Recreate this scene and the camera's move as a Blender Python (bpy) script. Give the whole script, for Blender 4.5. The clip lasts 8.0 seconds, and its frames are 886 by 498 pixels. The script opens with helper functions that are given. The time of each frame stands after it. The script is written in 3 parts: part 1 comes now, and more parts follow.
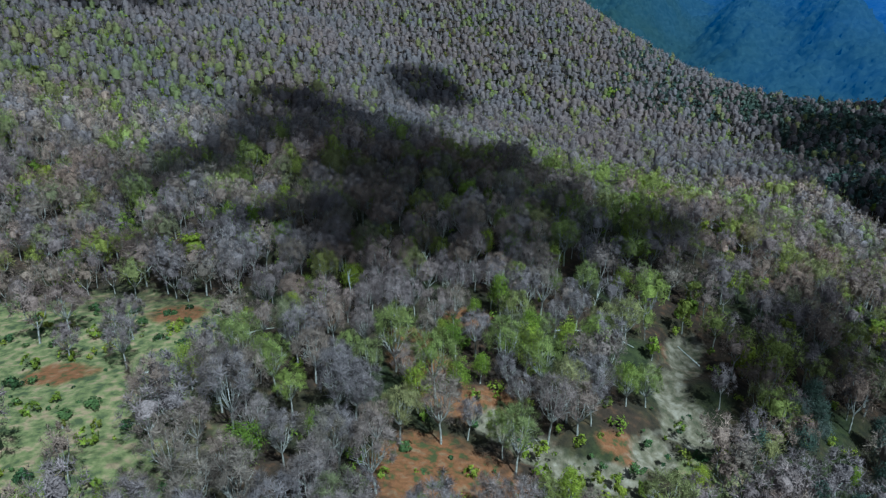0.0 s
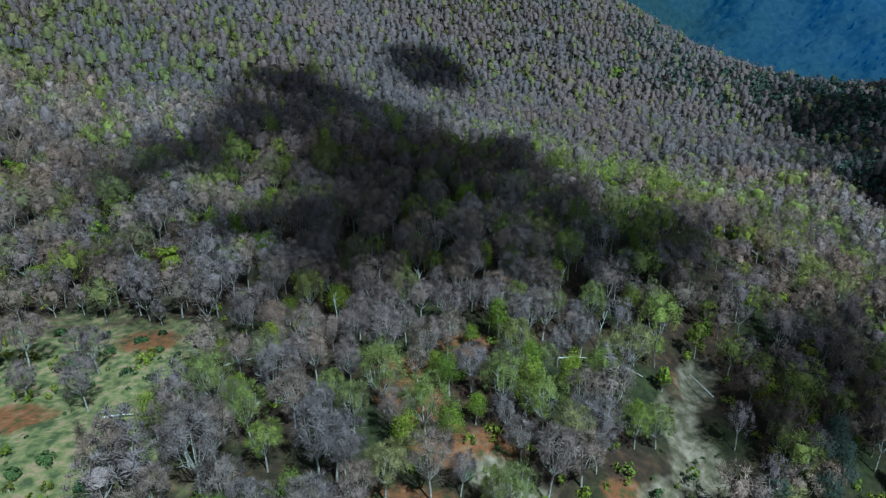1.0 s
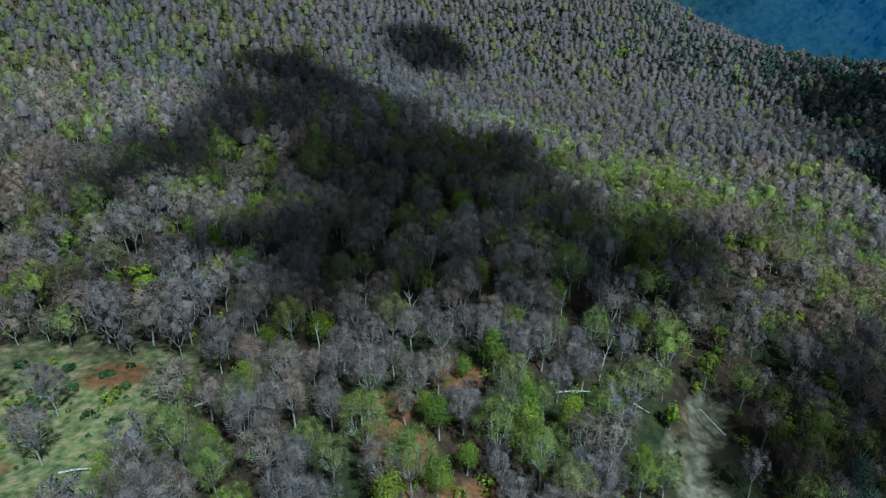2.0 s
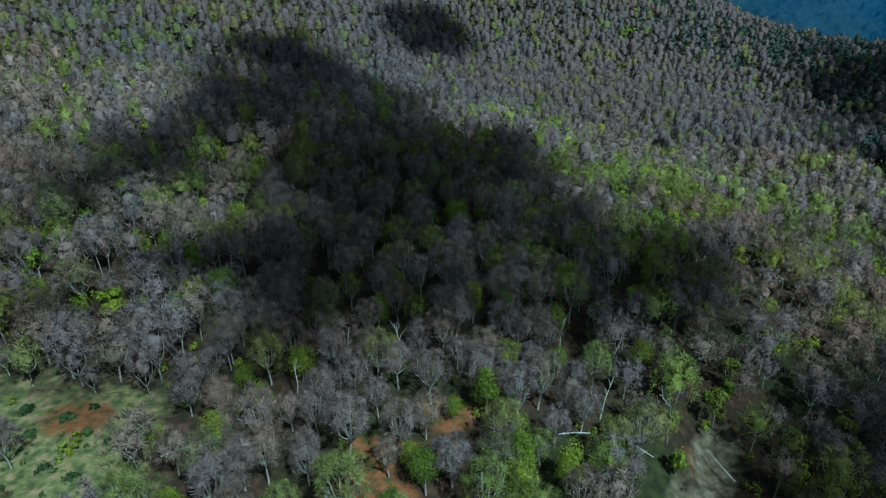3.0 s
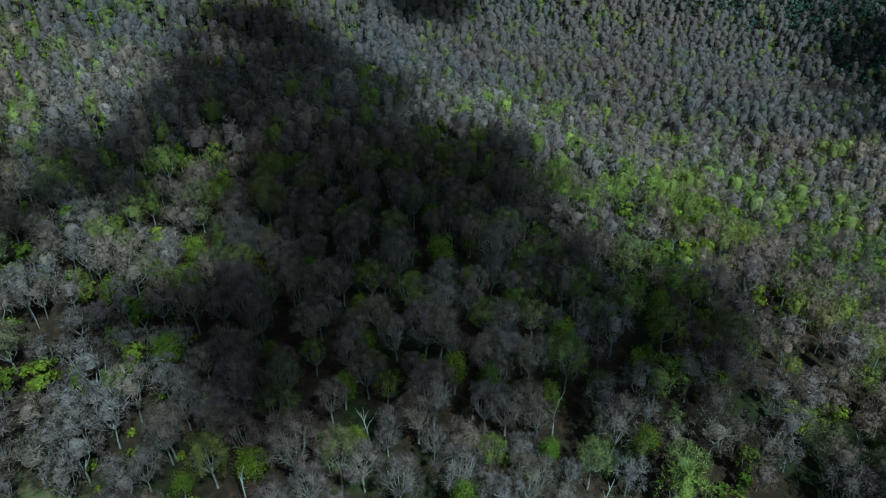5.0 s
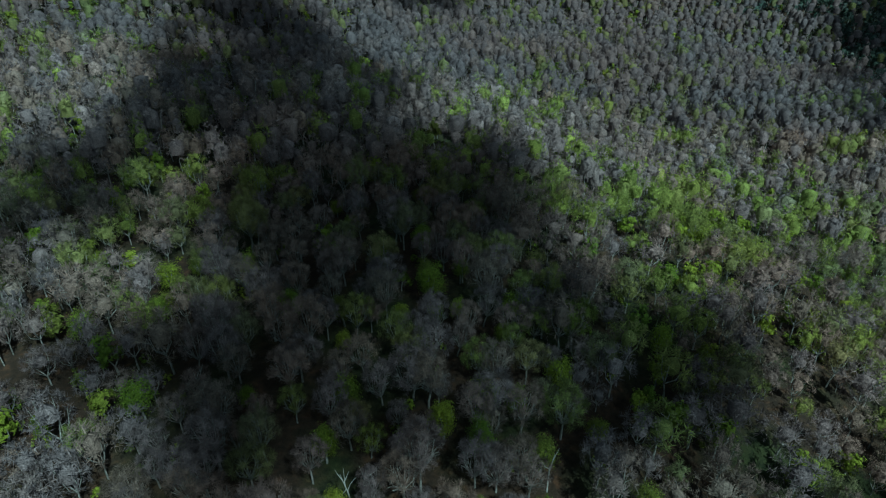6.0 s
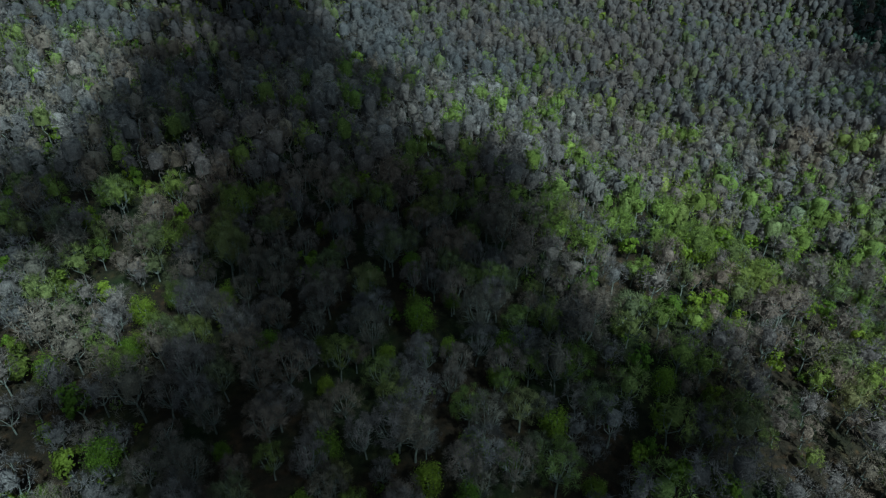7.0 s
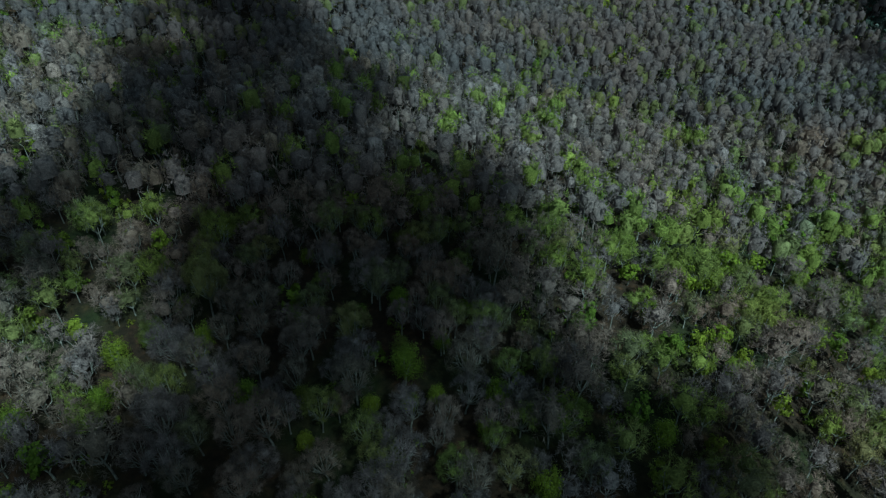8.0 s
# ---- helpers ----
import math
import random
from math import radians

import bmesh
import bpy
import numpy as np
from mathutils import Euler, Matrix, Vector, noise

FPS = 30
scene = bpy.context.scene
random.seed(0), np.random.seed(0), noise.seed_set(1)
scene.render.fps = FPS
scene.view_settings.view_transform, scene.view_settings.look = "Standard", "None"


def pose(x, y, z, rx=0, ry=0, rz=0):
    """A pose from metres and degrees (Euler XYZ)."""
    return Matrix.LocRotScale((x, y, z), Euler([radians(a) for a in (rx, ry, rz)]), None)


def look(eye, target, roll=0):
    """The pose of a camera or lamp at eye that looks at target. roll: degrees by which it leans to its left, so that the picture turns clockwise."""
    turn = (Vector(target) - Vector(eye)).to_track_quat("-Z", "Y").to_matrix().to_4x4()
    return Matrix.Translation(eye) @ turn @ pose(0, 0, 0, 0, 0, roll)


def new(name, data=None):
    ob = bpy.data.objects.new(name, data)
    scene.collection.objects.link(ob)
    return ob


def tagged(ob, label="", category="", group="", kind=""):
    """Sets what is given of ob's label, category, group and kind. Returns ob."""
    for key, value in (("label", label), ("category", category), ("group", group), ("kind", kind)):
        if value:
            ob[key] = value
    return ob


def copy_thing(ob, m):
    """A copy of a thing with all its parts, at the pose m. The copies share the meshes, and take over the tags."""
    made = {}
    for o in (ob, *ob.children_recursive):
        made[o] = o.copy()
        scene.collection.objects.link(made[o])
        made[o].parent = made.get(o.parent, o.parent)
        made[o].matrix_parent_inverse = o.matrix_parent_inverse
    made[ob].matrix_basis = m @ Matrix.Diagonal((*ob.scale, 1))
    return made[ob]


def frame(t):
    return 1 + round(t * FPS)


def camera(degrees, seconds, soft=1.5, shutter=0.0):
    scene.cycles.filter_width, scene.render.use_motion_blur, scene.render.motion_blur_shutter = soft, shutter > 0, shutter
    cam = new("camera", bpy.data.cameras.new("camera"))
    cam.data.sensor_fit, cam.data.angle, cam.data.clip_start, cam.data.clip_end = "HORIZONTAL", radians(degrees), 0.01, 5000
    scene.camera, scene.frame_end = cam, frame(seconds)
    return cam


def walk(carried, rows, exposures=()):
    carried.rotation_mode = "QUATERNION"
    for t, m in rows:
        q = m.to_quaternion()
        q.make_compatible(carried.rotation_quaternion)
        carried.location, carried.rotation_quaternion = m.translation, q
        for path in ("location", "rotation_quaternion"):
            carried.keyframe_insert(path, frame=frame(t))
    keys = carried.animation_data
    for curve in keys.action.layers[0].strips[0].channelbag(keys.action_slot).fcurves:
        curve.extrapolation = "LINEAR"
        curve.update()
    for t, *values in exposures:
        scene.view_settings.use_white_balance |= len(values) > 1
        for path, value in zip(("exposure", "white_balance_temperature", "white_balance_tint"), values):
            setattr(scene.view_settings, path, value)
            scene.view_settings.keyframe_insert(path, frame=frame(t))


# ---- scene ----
cam = camera(69.0, 8.0, soft=1.2)
PATH = [
    (0.0, 0.00, 0.00, 0.00, 70.000, 0.000, 0.000),
    (0.5, 0.76, 6.53, 2.31, 68.845, -0.021, 0.133),
    (1.0, 1.60, 12.92, 4.59, 67.696, -0.047, 0.263),
    (1.5, 2.50, 19.20, 6.84, 66.550, -0.075, 0.385),
    (2.0, 3.44, 25.40, 9.08, 65.405, -0.102, 0.497),
    (2.5, 4.40, 31.55, 11.32, 64.260, -0.126, 0.596),
    (3.0, 5.37, 37.68, 13.56, 63.114, -0.145, 0.681),
    (3.5, 6.34, 43.80, 15.81, 61.966, -0.156, 0.752),
    (4.0, 7.30, 49.93, 18.09, 60.817, -0.159, 0.811),
    (4.5, 8.25, 56.08, 20.38, 59.667, -0.153, 0.858),
    (5.0, 9.20, 62.26, 22.70, 58.517, -0.136, 0.898),
    (5.5, 10.14, 68.48, 25.04, 57.369, -0.109, 0.934),
    (6.0, 11.10, 74.73, 27.40, 56.226, -0.072, 0.973),
    (6.5, 12.08, 81.02, 29.78, 55.090, -0.025, 1.020),
    (7.0, 13.10, 87.33, 32.19, 53.965, 0.032, 1.083),
    (7.5, 14.19, 93.66, 34.60, 52.854, 0.095, 1.171),
    (8.0, 15.38, 99.99, 37.01, 51.763, 0.165, 1.293),
]
walk(cam, [(r[0], pose(*r[1:])) for r in PATH], [(0.0, 0.56, 4530, -15), (3.0, 0.2, 4520, -25), (6.0, -0.02, 4480, -31), (8.0, -0.2, 4480, -34)])


# ---------------------------------------------------------------- light
SUN_AZ, SUN_EL = radians(146), radians(54)      # the sun stands behind the flight, to its right
TO_SUN = Vector((math.sin(SUN_AZ) * math.cos(SUN_EL), math.cos(SUN_AZ) * math.cos(SUN_EL), math.sin(SUN_EL)))
world = bpy.data.worlds.new("sky")
scene.world = world
world.use_nodes = True
sky = world.node_tree.nodes.new("ShaderNodeTexSky")
sky.sky_type = "NISHITA"
sky.sun_disc = False
sky.sun_elevation, sky.sun_rotation = SUN_EL, SUN_AZ
back = world.node_tree.nodes["Background"]
back.inputs["Strength"].default_value = 0.05
veil = world.node_tree.nodes.new("ShaderNodeHueSaturation")     # broken cloud whitens the blue
veil.inputs["Saturation"].default_value = 0.35
world.node_tree.links.new(sky.outputs[0], veil.inputs["Color"])
world.node_tree.links.new(veil.outputs[0], back.inputs["Color"])
lamp = bpy.data.lights.new("sun", "SUN")
lamp.energy, lamp.angle, lamp.color = 5.0, radians(0.5), (1.0, 0.95, 0.88)
sun = new("sun", lamp)
sun.matrix_world = look(TO_SUN * 100, (0, 0, 0))


# ---------------------------------------------------------------- materials
def material(name, rough=0.9):
    m = bpy.data.materials.new(name)
    m.use_nodes = True
    nodes, links = m.node_tree.nodes, m.node_tree.links
    bsdf = nodes["Principled BSDF"]
    bsdf.inputs["Roughness"].default_value = rough
    bsdf.inputs["Specular IOR Level"].default_value = 0.2
    return m, nodes, links, bsdf


def noise_node(nodes, links, scale, detail=4.0):
    n = nodes.new("ShaderNodeTexNoise")
    n.inputs["Scale"].default_value, n.inputs["Detail"].default_value = scale, detail
    geo = nodes.new("ShaderNodeNewGeometry")
    links.new(geo.outputs["Position"], n.inputs["Vector"])
    return n.outputs["Fac"]


def ramp(nodes, links, fac, stops):
    r = nodes.new("ShaderNodeValToRGB")
    r.color_ramp.elements[0].position, r.color_ramp.elements[0].color = stops[0][0], (*stops[0][1], 1)
    r.color_ramp.elements[1].position, r.color_ramp.elements[1].color = stops[-1][0], (*stops[-1][1], 1)
    for at, colour in stops[1:-1]:
        r.color_ramp.elements.new(at).color = (*colour, 1)
    links.new(fac, r.inputs[0])
    return r.outputs[0]


def mix(nodes, links, fac, a, b, kind="MIX"):
    n = nodes.new("ShaderNodeMix")
    n.data_type, n.blend_type = "RGBA", kind
    for socket, value in ((n.inputs[0], fac), (n.inputs[6], a), (n.inputs[7], b)):
        if isinstance(value, bpy.types.NodeSocket):
            links.new(value, socket)
        else:
            socket.default_value = value if isinstance(value, (int, float)) else (*value, 1)
    return n.outputs[2]


def calc(nodes, links, op, a, b, clamp=False):
    n = nodes.new("ShaderNodeMath")
    n.operation, n.use_clamp = op, clamp
    for socket, value in ((n.inputs[0], a), (n.inputs[1], b)):
        if isinstance(value, bpy.types.NodeSocket):
            links.new(value, socket)
        else:
            socket.default_value = value
    return n.outputs[0]


def tone_of(nodes, links):
    """A number for each tree: its own for a tree that is an object, a stored one for a tree in a wood."""
    info = nodes.new("ShaderNodeObjectInfo")
    attr = nodes.new("ShaderNodeAttribute")
    attr.attribute_name = "tone"
    return calc(nodes, links, "FRACT", calc(nodes, links, "ADD", info.outputs["Random"], attr.outputs["Fac"]), 0.0)


def foliage(name, stops, uneven, shine, thin):
    """Twigs or leaves: a colour for each tree, uneven over its crown, and light that passes through."""
    m, nodes, links, bsdf = material(name, 0.75)
    colour = ramp(nodes, links, tone_of(nodes, links), stops)
    spots = ramp(nodes, links, noise_node(nodes, links, 0.6, 3.0), [(0.3, (0.8, 0.8, 0.8)), (0.7, (1.15, 1.15, 1.15))])
    colour = mix(nodes, links, 1.0, colour, spots, "MULTIPLY")
    fine = noise_node(nodes, links, 3.2, 5.0)
    colour = mix(nodes, links, 1.0, colour, ramp(nodes, links, fine, [(0.38, (0.72, 0.72, 0.72)), (0.5, (0.97, 0.97, 0.97)), (0.66, (1.2, 1.2, 1.2))]), "MULTIPLY")
    bump = nodes.new("ShaderNodeBump")
    bump.inputs["Distance"].default_value = 0.35
    links.new(fine, bump.inputs["Height"])
    links.new(bump.outputs[0], bsdf.inputs["Normal"])
    patch = ramp(nodes, links, noise_node(nodes, links, 0.016, 2.0), [(0.38, (0.96, 1.0, 1.0)), (0.62, (1.05, 0.98, 0.92))])     # stands differ
    colour = mix(nodes, links, 1.0, colour, patch, "MULTIPLY")
    geo = nodes.new("ShaderNodeNewGeometry")
    vary = ramp(nodes, links, geo.outputs["Random Per Island"], [(0, (1 - uneven,) * 3), (0.7, (1.0, 1.0, 1.0)), (1, (1 + 1.7 * uneven,) * 3)])
    colour = mix(nodes, links, 1.0, colour, vary, "MULTIPLY")
    links.new(colour, bsdf.inputs["Base Color"])
    bsdf.inputs["Specular IOR Level"].default_value = shine
    through_light = nodes.new("ShaderNodeBsdfTranslucent")
    links.new(colour, through_light.inputs["Color"])
    both = nodes.new("ShaderNodeMixShader")
    both.inputs[0].default_value = thin
    links.new(bsdf.outputs[0], both.inputs[1])
    links.new(through_light.outputs[0], both.inputs[2])
    links.new(both.outputs[0], nodes["Material Output"].inputs["Surface"])
    return m


TWIG = foliage("bare_twigs", [(0, (0.16, 0.123, 0.124)), (0.4, (0.19, 0.146, 0.146)), (0.72, (0.22, 0.15, 0.122)), (1, (0.172, 0.132, 0.108))], 0.26, 0.1, 0.06)
BUD = foliage("budding_twigs", [(0, (0.165, 0.145, 0.09)), (0.35, (0.18, 0.18, 0.065)), (0.7, (0.20, 0.215, 0.045)), (1, (0.22, 0.18, 0.085))], 0.3, 0.1, 0.12)
FAR_TWIG = foliage("far_bare_twigs", [(0, (0.15, 0.12, 0.126)), (0.5, (0.178, 0.14, 0.145)), (1, (0.183, 0.137, 0.13))], 0.08, 0.1, 0.35)
FAR_BUD = foliage("far_budding_twigs", [(0, (0.17, 0.15, 0.08)), (0.5, (0.18, 0.18, 0.07)), (1, (0.20, 0.175, 0.08))], 0.12, 0.1, 0.35)
LEAF = foliage("spring_leaves", [(0, (0.14, 0.18, 0.02)), (0.4, (0.21, 0.25, 0.025)), (0.75, (0.28, 0.30, 0.03)), (1, (0.15, 0.15, 0.03))], 0.25, 0.25, 0.4)
BUSH = foliage("bush_leaves", [(0, (0.04, 0.07, 0.025)), (0.5, (0.06, 0.10, 0.03)), (1, (0.10, 0.14, 0.04))], 0.3, 0.3, 0.25)
DARK_LEAF = foliage("evergreen_leaves", [(0, (0.045, 0.06, 0.05)), (0.5, (0.06, 0.085, 0.06)), (1, (0.10, 0.11, 0.10))], 0.3, 0.3, 0.2)


def bark_material(name, dark, pale):
    m, nodes, links, bsdf = material(name, 0.85)
    fac = noise_node(nodes, links, 2.5, 5.0)
    links.new(ramp(nodes, links, fac, [(0.3, dark), (0.65, pale)]), bsdf.inputs["Base Color"])
    bump = nodes.new("ShaderNodeBump")
    bump.inputs["Distance"].default_value = 0.05
    links.new(noise_node(nodes, links, 14.0), bump.inputs["Height"])
    links.new(bump.outputs[0], bsdf.inputs["Normal"])
    return m


BARK = bark_material("grey_bark", (0.14, 0.12, 0.105), (0.36, 0.335, 0.30))
DEAD = bark_material("bleached_deadwood", (0.22, 0.20, 0.18), (0.48, 0.45, 0.41))


def ground_material():
    m, nodes, links, bsdf = material("forest_floor", 0.95)
    big, small = noise_node(nodes, links, 0.05, 5.0), noise_node(nodes, links, 0.7, 6.0)
    litter = ramp(nodes, links, small, [(0.3, (0.018, 0.012, 0.008)), (0.55, (0.034, 0.021, 0.013)), (0.75, (0.075, 0.038, 0.02))])
    moss = ramp(nodes, links, small, [(0.35, (0.014, 0.016, 0.006)), (0.7, (0.035, 0.038, 0.012))])
    colour = mix(nodes, links, ramp(nodes, links, big, [(0.46, (0, 0, 0)), (0.62, (1, 1, 1))]), litter, moss)
    layers = (("grass", [(0.34, (0.05, 0.056, 0.024)), (0.46, (0.108, 0.11, 0.04)), (0.55, (0.155, 0.14, 0.06)), (0.64, (0.225, 0.155, 0.09))]),
              ("bracken", [(0.36, (0.05, 0.05, 0.016)), (0.46, (0.12, 0.052, 0.02)), (0.56, (0.15, 0.062, 0.026)), (0.68, (0.16, 0.095, 0.05))]),
              ("scree", [(0.34, (0.06, 0.055, 0.03)), (0.5, (0.125, 0.1, 0.065)), (0.68, (0.22, 0.18, 0.135))]))
    for layer, stops in layers:
        attr = nodes.new("ShaderNodeAttribute")
        attr.attribute_name = layer
        ragged = calc(nodes, links, "MULTIPLY", noise_node(nodes, links, 0.4, 8.0), 2.0)
        fac = calc(nodes, links, "MULTIPLY", attr.outputs["Fac"], ragged)
        fac = ramp(nodes, links, fac, [(0.35, (0, 0, 0)), (0.75, (1, 1, 1))])
        colour = mix(nodes, links, fac, colour, ramp(nodes, links, noise_node(nodes, links, 0.6, 10.0), stops))
    links.new(colour, bsdf.inputs["Base Color"])
    bump = nodes.new("ShaderNodeBump")
    bump.inputs["Distance"].default_value = 0.4
    links.new(noise_node(nodes, links, 1.6, 6.0), bump.inputs["Height"])
    links.new(bump.outputs[0], bsdf.inputs["Normal"])
    return m


def mountain_material():
    """Wooded slopes; the blue haze of kilometres of air is painted in as emission."""
    m, nodes, links, bsdf = material("woods_haze_glow", 1.0)
    bsdf.inputs["Specular IOR Level"].default_value = 0.0
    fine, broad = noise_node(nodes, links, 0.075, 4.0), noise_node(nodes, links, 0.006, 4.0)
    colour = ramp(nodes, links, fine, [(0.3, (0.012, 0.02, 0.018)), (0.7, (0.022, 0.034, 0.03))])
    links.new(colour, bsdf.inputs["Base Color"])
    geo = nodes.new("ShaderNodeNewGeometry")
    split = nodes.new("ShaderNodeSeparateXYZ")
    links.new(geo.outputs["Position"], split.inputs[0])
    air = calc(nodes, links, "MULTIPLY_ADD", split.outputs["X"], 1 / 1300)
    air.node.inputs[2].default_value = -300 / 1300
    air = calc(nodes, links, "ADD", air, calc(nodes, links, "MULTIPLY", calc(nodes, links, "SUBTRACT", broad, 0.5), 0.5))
    # painted haze: emission turns from dim teal to brighter blue towards +x
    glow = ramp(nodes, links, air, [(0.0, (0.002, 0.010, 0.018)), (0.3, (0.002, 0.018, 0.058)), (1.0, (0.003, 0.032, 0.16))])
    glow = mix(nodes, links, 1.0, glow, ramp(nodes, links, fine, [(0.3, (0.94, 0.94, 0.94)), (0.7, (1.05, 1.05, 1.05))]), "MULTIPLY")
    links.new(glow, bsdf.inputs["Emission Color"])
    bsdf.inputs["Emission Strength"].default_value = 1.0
    return m


def cloud_material():
    m, nodes, links, bsdf = material("cloud", 1.0)
    links.new(ramp(nodes, links, noise_node(nodes, links, 0.03), [(0.3, (0.8, 0.8, 0.82)), (0.7, (0.92, 0.92, 0.92))]), bsdf.inputs["Base Color"])
    clear = nodes.new("ShaderNodeBsdfTransparent")     # thin vapour lets some sun through
    both = nodes.new("ShaderNodeMixShader")
    both.inputs[0].default_value = 0.5
    links.new(clear.outputs[0], both.inputs[1])
    links.new(bsdf.outputs[0], both.inputs[2])
    links.new(both.outputs[0], nodes["Material Output"].inputs["Surface"])
    return m


# ---------------------------------------------------------------- lie of the land
# heights of broad swells on a regular plan: each row is its y, then one height for each x
SWELL_X, SWELL_WIDTH = [-240 + 90 * i for i in range(7)], 75.0
SWELLS = [
    (30, -2, -14, 4, -17, -30, 1, 22),
    (120, 11, -23, -9, -10, 10, -33, 26),
    (210, 22, -10, -6, 6, 10, 5, 9),
    (300, -19, -10, 10, 5, -16, 26, -19),
    (390, 1, 10, -18, 27, 8, 17, 22),
    (480, -2, -3, 35, -24, 24, -14, -15),
]
HILL_X, HILL_WIDTH = [-900 + 260 * i for i in range(8)], 230.0
HILLS = [
    (-150, 39, 60, 13, -12, -9, 50, -3, -88),
    (150, 21, 33, -15, 74, 98, -126, -82, 159),
    (450, 42, 60, 44, -12, -160, 121, 21, 87),
    (750, 216, -15, 47, 71, 144, -97, 105, -312),
    (1050, 22, -70, 245, -220, 258, -308, 181, 25),
    (1350, 198, 153, 101, -28, 248, -199, 40, -97),
]


def height(x, y):
    x, y = np.asarray(x, float), np.asarray(y, float)
    z = np.full(np.broadcast(x, y).shape, -110.0)
    for xs, width, rows in ((SWELL_X, SWELL_WIDTH, SWELLS), (HILL_X, HILL_WIDTH, HILLS)):
        for cy, *tops in rows:
            fy = np.exp(-((y - cy) ** 2) / (2 * width * width))
            for cx, top in zip(xs, tops):
                z = z + top * fy * np.exp(-((x - cx) ** 2) / (2 * width * width))
    ravine = 28 * np.exp(-((x - 222 - 0.2 * (y - 280)) / 15) ** 2 / 2) * np.exp(-((y - 320) / 75) ** 4)
    return z - ravine - 95 * np.exp(-((x - 820) ** 2 + (y - 960) ** 2) / 80000)


def blob(x, y, cx, cy, rx, ry, turn=0.0):
    """1 in the middle of an oval, 0.5 on its rim, 0 well outside."""
    c, s = math.cos(radians(turn)), math.sin(radians(turn))
    dx, dy = x - cx, y - cy
    r = np.hypot((c * dx + s * dy) / rx, (-s * dx + c * dy) / ry)
    return np.clip(1.5 - r, 0, 1)


GRASS = [(-64, 84, 29, 40, 0), (-48, 110, 10, 13, 0), (-88, 108, 20, 16, 0), (44, 84, 8, 7, 0), (-40, 62, 10, 9, 0)]
BRACKEN = [(-2, 75, 9, 9, 0), (6, 72, 8, 8, 0), (-4, 102, 6, 6, 0), (-52, 114, 6, 4, 0), (1, 93, 6, 5, 0), (5, 119, 5, 4, 0), (-6, 111, 5, 3, 0), (30, 88, 5, 4, 0), (8, 93, 5, 4, 0), (-62, 91, 6, 4, 0), (48, 116, 4, 4, 0)]
SCREE = [(9, 89, 5, 4, 0), (14, 86, 4, 5, 30), (19, 81, 4, 5, 30), (26, 81, 6, 4, 0), (35, 89, 5, 4, 40), (44, 97, 6, 5, 40), (43, 106, 4, 7, 0), (50, 118, 4, 8, -30), (-62, 66, 5, 3, 0)]
CLEAR = [(-64, 86, 23, 36, 0), (-48, 108, 6, 11, 0), (-84, 108, 12, 8, 0), (0, 72, 9, 8, 0), (9, 87, 5, 5, 0), (18, 79, 7, 7, 0), (28, 78, 8, 7, 0),
         (37, 87, 7, 7, 0), (45, 95, 7, 8, -30), (42, 103, 5, 7, 0), (50, 115, 5, 8, 0), (-4, 100, 4, 5, 0), (-40, 62, 5, 6, 0)]


def cover(x, y, ovals):
    total = np.zeros(np.broadcast(x, y).shape)
    for o in ovals:
        total = np.maximum(total, blob(x, y, *o))
    return total


def axis(stops):
    """Grid lines: (from, to, step) stretches laid end to end."""
    line = [stops[0][0]]
    for a, b, step in stops:
        n = max(1, round((b - a) / step))
        line += [a + (b - a) * (i + 1) / n for i in range(n)]
    return np.array(line)


def mesh_from(name, verts, faces, mats, index=None, smooth=False, attrs=()):
    """A mesh out of arrays: faces all have the same number of corners."""
    me = bpy.data.meshes.new(name)
    verts, faces = np.asarray(verts, np.float32), np.asarray(faces, np.int32)
    k = faces.shape[1]
    me.vertices.add(len(verts))
    me.vertices.foreach_set("co", verts.ravel())
    me.loops.add(faces.size)
    me.loops.foreach_set("vertex_index", faces.ravel())
    me.polygons.add(len(faces))
    me.polygons.foreach_set("loop_start", np.arange(len(faces), dtype=np.int32) * k)
    for m in mats:
        me.materials.append(m)
    if index is not None:
        me.polygons.foreach_set("material_index", np.asarray(index, np.int32))
    for key, values in attrs:
        me.attributes.new(key, "FLOAT", "POINT").data.foreach_set("value", np.asarray(values, np.float32))
    me.update(calc_edges=True)
    me.polygons.foreach_set("use_smooth", np.full(len(faces), smooth))
    return me


def grid_faces(nx, ny):
    i, j = np.meshgrid(np.arange(nx - 1), np.arange(ny - 1))
    a = (j * nx + i).ravel()
    return np.stack([a, a + 1, a + nx + 1, a + nx], 1)


def ripple(x, y, size, depth):
    return depth * (np.sin(x / size + 1.3 * np.sin(y / size * 0.7)) * np.sin(y / size * 1.1 + 1.7 * np.sin(x / size * 0.6 + 2)))


